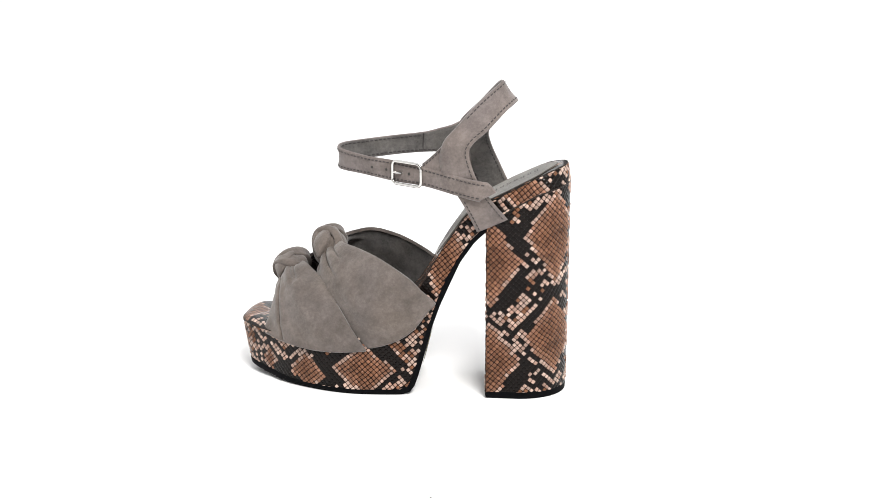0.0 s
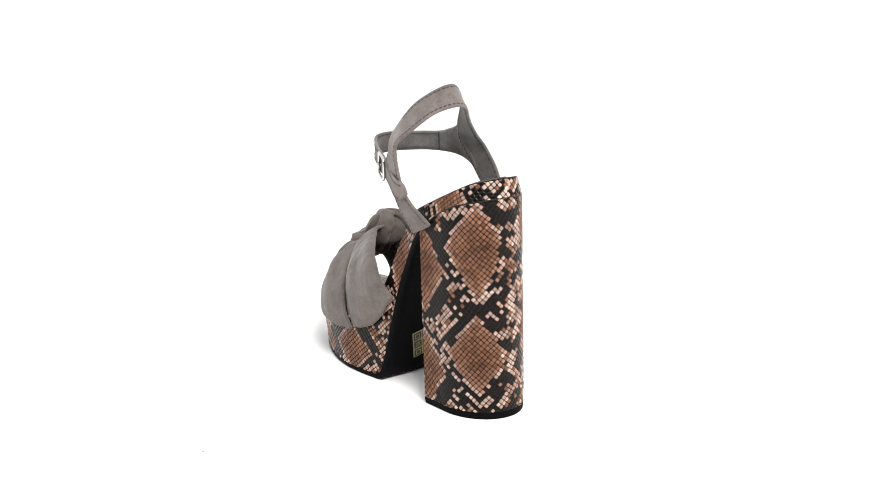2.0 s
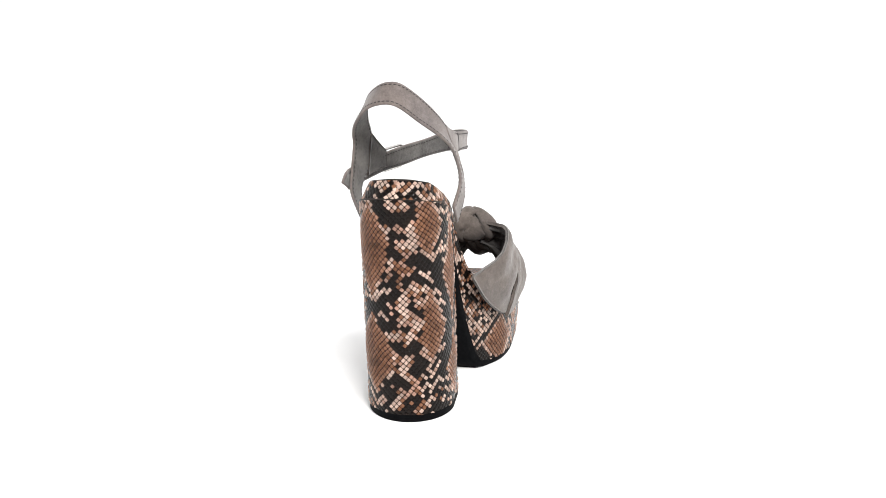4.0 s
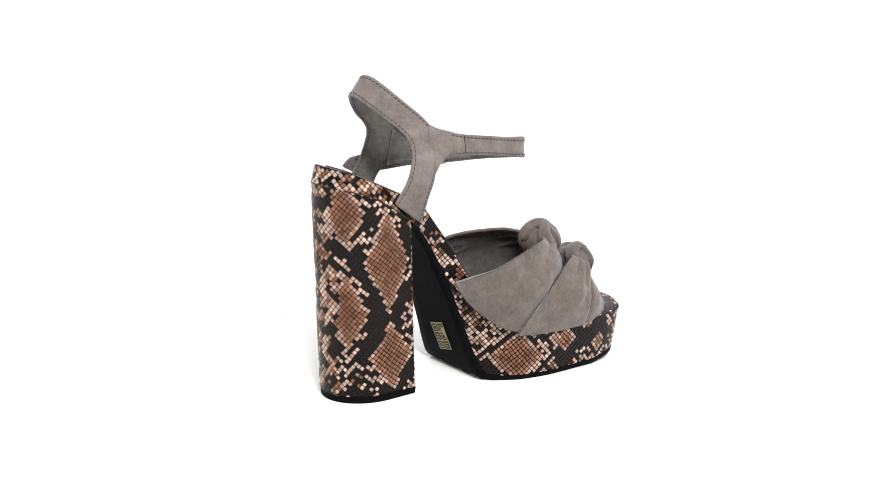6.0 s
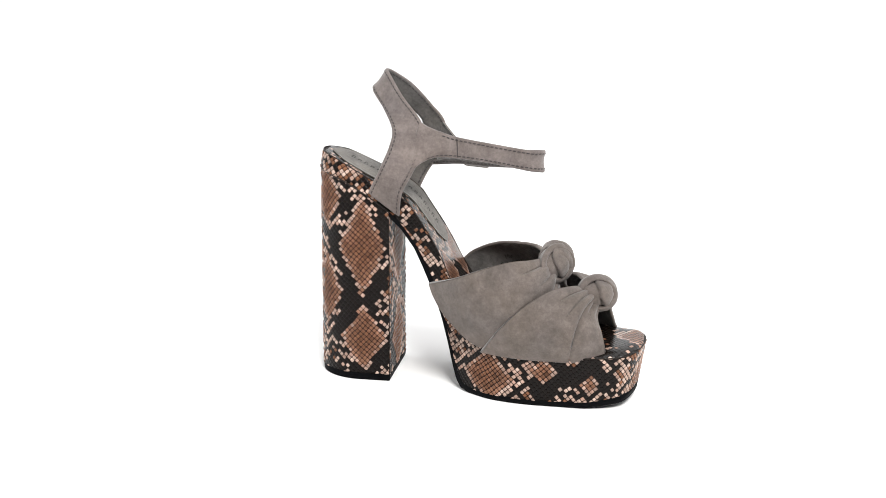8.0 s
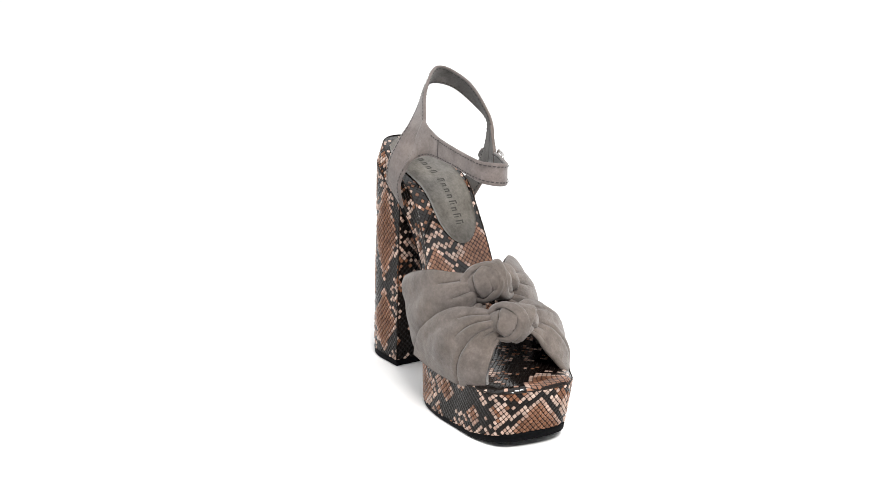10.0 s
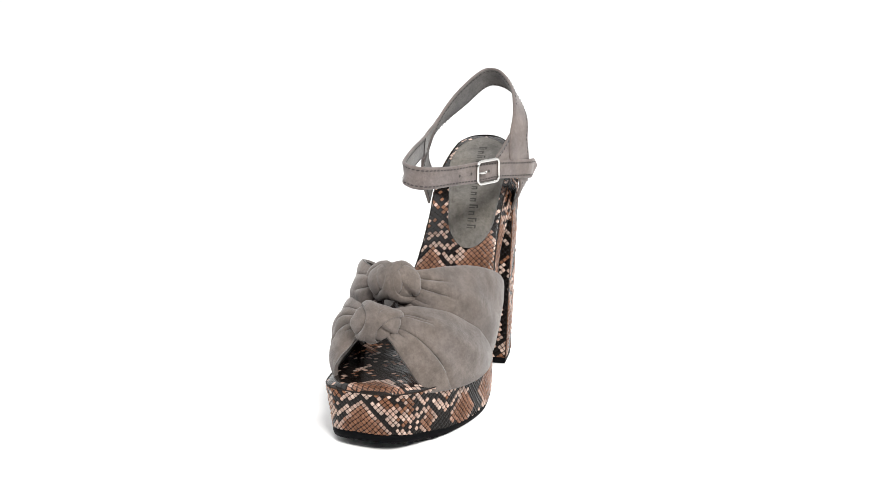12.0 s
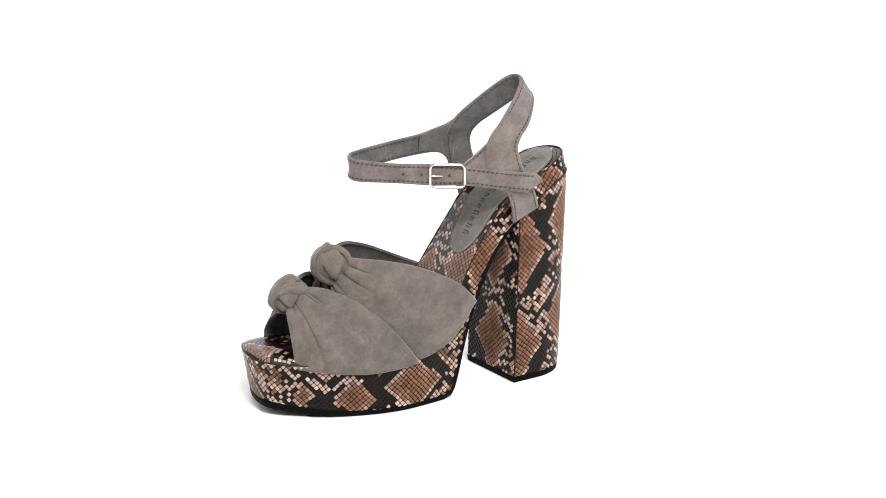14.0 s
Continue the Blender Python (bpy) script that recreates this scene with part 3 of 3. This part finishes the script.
def knot(name, centre, radii, tilt, seed, bands, parent):
    nu, nv = 72, 48
    th = np.linspace(0, 2 * np.pi, nu, endpoint=False)
    ph = np.linspace(0.02, np.pi - 0.02, nv)
    turn = Euler([radians(k) for k in tilt]).to_matrix()
    v = []
    planes = [(Vector((0.75, 0.25, 0.6)).normalized(), 0.18, 0.20), (Vector((-0.35, 0.85, 0.4)).normalized(), 0.38, 0.14), (Vector((0.15, -0.9, 0.35)).normalized(), 0.45, 0.14)]
    for p in ph:
        for t in th:
            d = Vector((math.sin(p) * math.cos(t), math.sin(p) * math.sin(t), math.cos(p)))
            r_ = 0.93
            swirl = 0.13 * noise.noise(d * 1.6 + Vector((seed, 0, 0)))
            for nrm, c, step in planes:
                q = d.dot(nrm) - c + swirl
                r_ += step * (1 / (1 + math.exp(-q * 20)) - 0.5) * math.exp(-(q / 0.5) ** 2 * 0.8)
                r_ -= 0.17 * math.exp(-(q / 0.045) ** 2)
            r_ += 0.05 * noise.noise(d * 1.9 + Vector((0, seed, 0)))
            e = turn @ Vector((d.x * radii[0], d.y * radii[1], d.z * radii[2])) * r_
            v.append((centre[0] + e.x, centre[1] + e.y, centre[2] + e.z))
    f = []
    for i in range(nv - 1):
        for j in range(nu):
            f.append([i * nu + j, (i + 1) * nu + j, (i + 1) * nu + (j + 1) % nu, i * nu + (j + 1) % nu])
    f += [list(range(nu)), list(range((nv - 1) * nu, nv * nu))[::-1]]
    # the loops of suede wound round the core
    for nrm, shift, wide, thick in bands:
        nrm = Vector(nrm).normalized()
        e1 = nrm.orthogonal().normalized()
        e2 = nrm.cross(e1)
        base, k, m = len(v), 56, 14
        for i in range(k):
            a = 2 * math.pi * i / k
            out = e1 * math.cos(a) + e2 * math.sin(a)
            grow = 1 + 0.22 * math.sin(2 * a + seed) + 0.1 * noise.noise(out * 2 + Vector((seed, 3, 0)))
            for j in range(m):
                q = 2 * math.pi * j / m
                w, h = math.cos(q) * wide * grow, math.sin(q) * thick
                ridge = 0.05 * math.cos(3 * q + 2 * a)
                d = out * (math.sqrt(max(0.05, 1 - shift * shift)) * 0.88 + h + ridge) + nrm * (shift + w)
                e = turn @ Vector((d.x * radii[0], d.y * radii[1], d.z * radii[2]))
                v.append((centre[0] + e.x, centre[1] + e.y, centre[2] + e.z))
        for i in range(k):
            for j in range(m):
                f.append([base + i * m + j, base + i * m + (j + 1) % m, base + ((i + 1) % k) * m + (j + 1) % m, base + ((i + 1) % k) * m + j])
    return part(name, v, f, VAMP, parent, "knot of gathered taupe suede")


def lining_print(lining, parent):
    """The two printed lines on the lining of the strap, laid on its inner face."""
    for text, x0, z0, size in (("Fabriqu", 6.25, 6.12, 0.5), ("Ma", 6.5, 6.78, 0.44)):
        cu = bpy.data.curves.new("print", "FONT")
        cu.body, cu.size = text, size
        tmp = new("print", cu)
        me = bpy.data.meshes.new_from_object(tmp)
        bpy.data.objects.remove(tmp)
        a = radians(25)
        v = []
        for p in me.vertices:
            x, z = x0 + p.co.x * math.cos(a) - p.co.y * math.sin(a), z0 + p.co.x * math.sin(a) + p.co.y * math.cos(a)
            d2 = (lining[:, 0] - x) ** 2 + (lining[:, 2] - z) ** 2
            near = np.argsort(d2)[:6]
            w = 1 / (d2[near] + 1e-4)
            v.append((x, float((lining[near, 1] * w).sum() / w.sum()) - 0.025, z))
        part("lining_print", v, [list(q.vertices) for q in me.polygons], INK, parent, "dark printed words on the lining", smooth=False)


def vamp():
    lay = {
        "rear_vamp_strap": [
            ([(9.2, -1.5, 8.35), (8.7, -0.35, 8.42), (7.75, 0.55, 8.36), (6.8, 1.4, 8.2), (5.96, 2.0, 7.92), (5.15, 2.55, 7.55), (4.4, 2.9, 7.1), (3.75, 2.98, 6.5), (3.0, 2.75, 5.8)],
             [(10.6, -1.6, 7.1), (11.0, -0.4, 5.95), (10.6, 1.0, 4.7), (9.5, 1.95, 3.55), (8.0, 2.45, 2.85)],
             [(3.0, 2.75, 5.8), (3.47, 2.76, 5.3), (3.85, 2.78, 4.75), (4.4, 2.78, 4.1), (5.3, 2.78, 3.5), (6.6, 2.75, 3.05), (8.0, 2.45, 2.85)], 0.58, 2, 0.8),
            ([(9.2, -3.1, 8.35), (8.55, -4.0, 8.42), (7.5, -4.6, 8.4), (5.95, -4.78, 7.95), (4.35, -4.4, 7.25), (2.6, -2.95, 6.5)],
             [(10.5, -3.0, 7.0), (10.7, -4.0, 6.1), (10.0, -4.7, 4.9), (8.8, -4.85, 3.9), (7.4, -4.65, 3.1)],
             [(2.6, -2.95, 6.5), (2.9, -3.2, 5.9), (3.4, -3.5, 5.15), (4.1, -3.85, 4.45), (5.0, -4.3, 3.75), (6.0, -4.6, 3.32), (7.4, -4.65, 3.1)], 0.32, 3, 0.82)],
        "front_vamp_strap": [
            ([(11.6, -1.9, 6.85), (11.0, -0.75, 6.85), (10.3, 0.05, 6.55), (9.75, 0.9, 6.2), (9.2, 1.62, 5.65), (8.55, 2.3, 4.95), (7.9, 2.75, 4.0), (7.1, 2.85, 2.85)],
             [(12.9, -2.0, 6.0), (13.2, -1.35, 5.6), (13.35, -0.7, 4.75), (13.5, -0.1, 3.95), (13.65, 0.5, 3.1)],
             [(7.1, 2.85, 2.85), (8.8, 2.85, 2.75), (10.4, 2.5, 2.75), (12.0, 1.7, 2.85), (13.65, 0.5, 3.1)], 0.60, 4, 0.72),
            ([(11.5, -3.3, 6.85), (10.85, -4.0, 6.95), (9.85, -4.65, 6.82), (8.5, -5.12, 6.0), (7.2, -5.2, 4.75), (6.0, -4.75, 3.1)],
             [(12.75, -3.2, 6.0), (12.6, -3.85, 5.4), (12.8, -4.4, 4.75), (13.0, -4.75, 4.0), (13.1, -4.7, 3.05)],
             [(6.0, -4.75, 3.1), (7.6, -4.95, 2.95), (9.5, -5.08, 2.9), (11.5, -5.1, 2.93), (13.1, -4.7, 3.05)], 0.46, 6, 0.68)]}
    words = {"rear_vamp_strap": "wide taupe suede strap gathered into a knot", "front_vamp_strap": "wide taupe suede toe strap gathered into a knot"}
    knots = {"rear_vamp_strap": ((9.85, -2.15, 7.92), (1.08, 1.58, 1.15), (0, 18, -8), 2.3, [((0.25, 0.9, 0.35), 0.28, 0.36, 0.2), ((0.5, -0.75, 0.4), 0.42, 0.30, 0.18)]),
             "front_vamp_strap": ((12.4, -2.55, 6.42), (1.16, 1.4, 0.96), (0, 20, -8), 5.1, [((0.35, 0.8, -0.3), 0.30, 0.34, 0.2), ((0.3, -0.85, 0.3), 0.30, 0.34, 0.2)])}
    for name, sides in lay.items():
        v, f, lined = [], [], []
        for top, bottom, end, bulge, seed, crease in sides:
            vv, ff, inner = wing(top, bottom, end, bulge, seed, crease, *((0.12, 0.38) if name.startswith("rear") else (-0.05, 0.0)))
            f += [[len(v) + k for k in q] for q in ff]
            lined += inner
            v += vv.tolist()
        ob = part(name, v, f, VAMP, sandal, words[name])
        ob.data.materials.append(LINING)
        ob.data.polygons.foreach_set("material_index", lined)
        knot("knot", *knots[name], ob)
        if name == "rear_vamp_strap":
            k = 72 * 72
            lining_print(np.array(v[k:2 * k]), ob)


# ---- ankle straps ----
def ribbon(name, edge_a, edge_b, n, parent, label, thick=0.16, nv=9, out=None, mat=None):
    a, c = spline(edge_a, n), spline(edge_b, n)
    w = np.linspace(0, 1, nv)[None, :, None]
    g = a[:, None] * (1 - w) + c[:, None] * w
    nn = normals(g)
    cen = np.array(out if out is not None else (2.5, 0.6, 14.5))
    sign = 1.0 if ((g - cen) * nn).sum(-1).mean() > 0 else -1.0
    v, f = slab(g, thick, 0.45, sign)
    ob = part(name, v, f, mat or SUEDE, parent, label)
    ob.data.materials.append(LINING)
    k = (n - 1) * (nv - 1)
    ob.data.polygons.foreach_set("material_index", [0] * k + [1] * k + [0] * (len(f) - 2 * k))
    return ob, g, nn * sign


def stitches(g, n, edges, parent, thick=0.16, inset=0.13, first=0.0, last=1.0):
    """A dashed seam along the long edges of the ribbon grid g."""
    v, f = [], []
    for e in edges:
        j0, j1 = (0, 1) if e == 0 else (-1, -2)
        row, nxt, nr = g[:, j0], g[:, j1], n[:, j0]
        into = nxt - row
        wid = np.linalg.norm(g[:, -1] - g[:, 0], axis=1, keepdims=True)
        into /= np.maximum(np.linalg.norm(into, axis=1, keepdims=True), 1e-9)
        line = row + into * np.minimum(inset, wid * 0.2) + nr * (thick / 2 + 0.012)
        s = np.concatenate([[0], np.cumsum(np.linalg.norm(np.diff(line, axis=0), axis=1))])
        at = lambda w, arr: np.array([np.interp(w, s, arr[:, k]) for k in range(3)])
        w = s[-1] * first + 0.1
        while w < s[-1] * last - 0.2:
            p, q, nv_, iv = at(w, line), at(w + 0.17, line), at(w, nr), at(w, into)
            k = len(v)
            side = iv * 0.035
            v += [p - side, q - side, q + side, p + side, (p + q) / 2 + nv_ * 0.035]
            f += [[k, k + 1, k + 4], [k + 1, k + 2, k + 4], [k + 2, k + 3, k + 4], [k + 3, k, k + 4]]
            w += 0.265
    part("stitching", v, f, THREAD, parent, "dashed dark seam", kind="stuff", smooth=False)


def ankle():
    loop, g, n = ribbon("back_strap",
        [(-1.13, -2.2, 11.7), (-0.42, -2.5, 13.1), (0.15, -2.1, 14.5), (0.16, -1.35, 15.4), (-0.6, -0.15, 16.42), (-1.45, 0.85, 17.33), (-1.5, 1.65, 17.5), (-0.98, 2.7, 17.12), (0.0, 3.55, 16.12),
         (0.82, 3.85, 15.38), (1.0, 3.85, 14.7), (0.52, 3.9, 13.3), (-0.25, 3.8, 12.2), (-1.12, 3.12, 11.0)],
        [(0.62, -2.2, 10.4), (0.85, -2.55, 11.8), (1.45, -2.4, 13.0), (2.1, -1.75, 14.7), (1.77, -1.3, 15.9), (0.56, -0.5, 17.2), (-0.5, 0.75, 18.4), (-0.75, 1.6, 18.55), (-0.28, 2.32, 18.17), (0.55, 2.9, 17.45),
         (1.62, 3.15, 16.25), (2.45, 3.12, 15.2), (2.5, 3.1, 13.7), (1.3, 3.55, 12.0), (0.5, 3.0, 10.25)], 150, sandal, "taupe suede back strap arching over the heel", out=(1.2, 0.8, 14.0))
    stitches(g, n, (0,), loop)
    stitches(g, n, (1,), loop, last=0.66)
    stitches(g, n, (1,), loop, first=0.9)
    stitches(g, -n, (0, 1), loop)
    right, g, n = ribbon("ankle_strap",
        [(1.75, -1.36, 15.85), (2.3, -1.5, 15.55), (3.08, -1.65, 15.3), (4.03, -1.75, 15.05), (6.13, -1.95, 14.75), (8.2, -1.95, 14.45), (8.85, -1.6, 14.38), (9.08, -1.05, 14.3), (8.75, -0.4, 14.2), (7.2, 0.6, 14.0), (5.36, 1.6, 13.92), (3.53, 2.55, 13.75), (1.93, 3.4, 13.5), (0.7, 4.05, 13.35), (-0.1, 4.15, 13.25)],
        [(1.15, -2.52, 12.65), (1.5, -2.42, 13.15), (2.11, -2.15, 13.68), (3.14, -1.85, 13.95), (5.5, -1.9, 13.78), (8.2, -1.95, 13.35), (8.85, -1.6, 13.22), (9.05, -1.05, 13.12), (8.72, -0.4, 13.05), (7.19, 0.6, 12.98), (5.37, 1.6, 12.82), (3.54, 2.55, 12.75), (1.91, 3.4, 12.5), (0.9, 3.95, 12.35), (0.35, 4.06, 12.25)],
        170, sandal, "taupe suede ankle strap with punched holes", out=(4.0, 0.4, 14.0))
    g = g + n * 0.02
    stitches(g, n, (0, 1), right, first=0.08)
    stitches(g - n * 0.04, -n, (0, 1), right, first=0.14)
    # pointed end of the strap
    tip, gt, nt = ribbon("strap_end", [(-0.05, 4.14, 13.25), (-0.28, 4.19, 13.08), (-0.52, 4.25, 12.82)], [(0.4, 4.05, 12.25), (-0.03, 4.14, 12.5), (-0.50, 4.24, 12.76)], 12, right, "", out=(1, 0, 13))
    left, g2, n2 = ribbon("strap_tab", [(2.4, 3.1, 15.2), (3.0, 2.78, 14.55), (3.65, 2.45, 13.95)], [(2.0, 3.25, 12.75), (3.0, 2.75, 12.98), (3.7, 2.42, 12.98)], 16, loop, "", out=(1, 0, 13))
    stitches(g2, n2, (0,), loop)
    # punched holes: dark discs laid on the strap for their shaded insides
    for x, y, z in ((6.75, 0.83, 13.43), (5.85, 1.33, 13.40), (4.45, 2.1, 13.32)):
        d = Vector((0.47, 0.88, 0)).normalized()
        t = Vector((0.88, -0.47, 0)).normalized()
        q = [np.array((x, y, z)) + np.array(d) * 0.11 + 0.085 * (np.array(t) * math.cos(a) + np.array((0, 0, 1)) * math.sin(a)) for a in np.linspace(0, 2 * math.pi, 13)[:-1]]
        q += [np.array((x, y, z)) + np.array(d) * 0.115]
        part("hole", q, [[i, (i + 1) % 12, 12] for i in range(12)], INK, right, "dark disc for the shaded inside of a punched hole")
    # buckle: rounded frame and prong
    cen, t, d, up = np.array((4.57, 2.06, 13.32)), np.array((0.884, -0.467, 0.03)), np.array((0.467, 0.884, 0)), np.array((0, 0, 1.0))
    cen = cen + d * 0.13
    path = []
    for cx_, cz_, a0 in ((0.70, 0.37, 0), (-0.70, 0.37, 90), (-0.70, -0.37, 180), (0.70, -0.37, 270)):
        for a in np.linspace(a0, a0 + 90, 7):
            lx, lz = cx_ + 0.28 * math.cos(radians(a)), cz_ + 0.28 * math.sin(radians(a))
            path.append(cen + t * lx + up * lz + d * 0.05 * (1 - (lx / 1.0) ** 2))
    buckle = part("buckle", *tube(path, 0.085, 10, True), METAL, sandal, "small silver rectangular buckle")
    part("prong", *tube([cen + t * 0.98 - d * 0.02, cen + t * 0.7 + d * 0.1, cen + t * 0.3 + d * 0.06], 0.07, 8), METAL, buckle, "silver prong")
    # where the strap is sewn to the side piece
    seam = [(4.05, -1.86, 15.02), (4.08, -1.90, 14.5), (4.1, -1.93, 13.95)]
    part("strap_seam", *tube(seam, 0.03, 6), THREAD, right, "sewn joint")
    part("strap_seam", *tube([(x, y + 0.2, z) for x, y, z in seam], 0.03, 6), THREAD, right, "sewn joint")


# ---- small yellow paper label on the outsole ----
def label_sticker():
    def on(y, z):
        x = np.interp(z, SOLE[10:0:-1, 1], SOLE[10:0:-1, 0])
        return np.array((x - 0.03, y, z))
    a = radians(-14)
    def sq(cy, cz, w, h, off):
        q = []
        for sy, sz in ((-1, -1), (1, -1), (1, 1), (-1, 1)):
            ly, lz = cy + sy * w / 2, cz + sz * h / 2
            p = on(-0.05 + ly * math.cos(a) - lz * math.sin(a), 2.25 + ly * math.sin(a) + lz * math.cos(a))
            q.append(p - np.array((off, 0, off * 0.35)))
        return q
    v = sq(0, 0, 1.35, 1.8, 0.01) + sq(0, 0, 1.35, 1.8, 0.02)
    root = part("paper_label", v, [[0, 1, 2, 3], [7, 6, 5, 4], [0, 4, 5, 1], [1, 5, 6, 2], [2, 6, 7, 3], [3, 7, 4, 0]], GOLD, sandal, "small yellow paper label stuck to the black outsole", smooth=False)
    fields, signs = ([], []), ([], [])
    for row, cz in enumerate((0.56, -0.02, -0.60)):
        for col, cy in enumerate((-0.32, 0.32)):
            fields[1].append([len(fields[0]) + k for k in range(4)])
            fields[0].extend(sq(cy, cz, 0.56, 0.50, 0.026))
            bars = ((0, 0.13, 0.34, 0.05), (0, -0.13, 0.34, 0.05), (-0.15, 0, 0.05, 0.26), (0.15, 0, 0.05, 0.26)) if (row + col) % 2 else ((0, 0.10, 0.36, 0.06), (0, -0.02, 0.30, 0.05), (0, -0.13, 0.38, 0.05))
            for dy, dz, w, h in bars:
                signs[1].append([len(signs[0]) + k for k in range(4)])
                signs[0].extend(sq(cy + dy, cz + dz, w, h, 0.032))
    part("printed_field", *fields, INK, root, "dark printed squares", smooth=False)
    part("printed_symbol", *signs, GOLD, root, "yellow printed symbols", smooth=False)


heel()
outsole()
vamp()
ankle()
label_sticker()
footbed()
side_wall()


DRIFT = [(0, 2.1), (1, 2.0), (2, 1.6), (3, 1.4), (5.5, 1.1), (7, 0.3), (8, -0.3), (10.5, -1.8), (11, -1.7), (12, -1.2), (13, -0.6), (14, -0.2)]
WOBBLE = [(0, 0.0), (3, -0.0003), (5.5, -0.0006), (6.5, 0.0), (8, 0.0004), (10.5, 0.0005), (14, 0.0006)]


def heading(t):
    """The turntable's turn: even but for a slow drift of its motor."""
    return START + RATE * t + float(np.interp(t, [d[0] for d in DRIFT], [d[1] for d in DRIFT]))


def shift(t):
    """The slight play of its bearing, in metres."""
    return float(np.interp(t, [d[0] for d in WOBBLE], [d[1] for d in WOBBLE]))


def motions():
    times = [0.5 * k for k in range(29)]
    for turned in (sandal, table):
        walk(turned, [(t, pose(shift(t), 0, 0, 0, 0, heading(t))) for t in times])


motions()
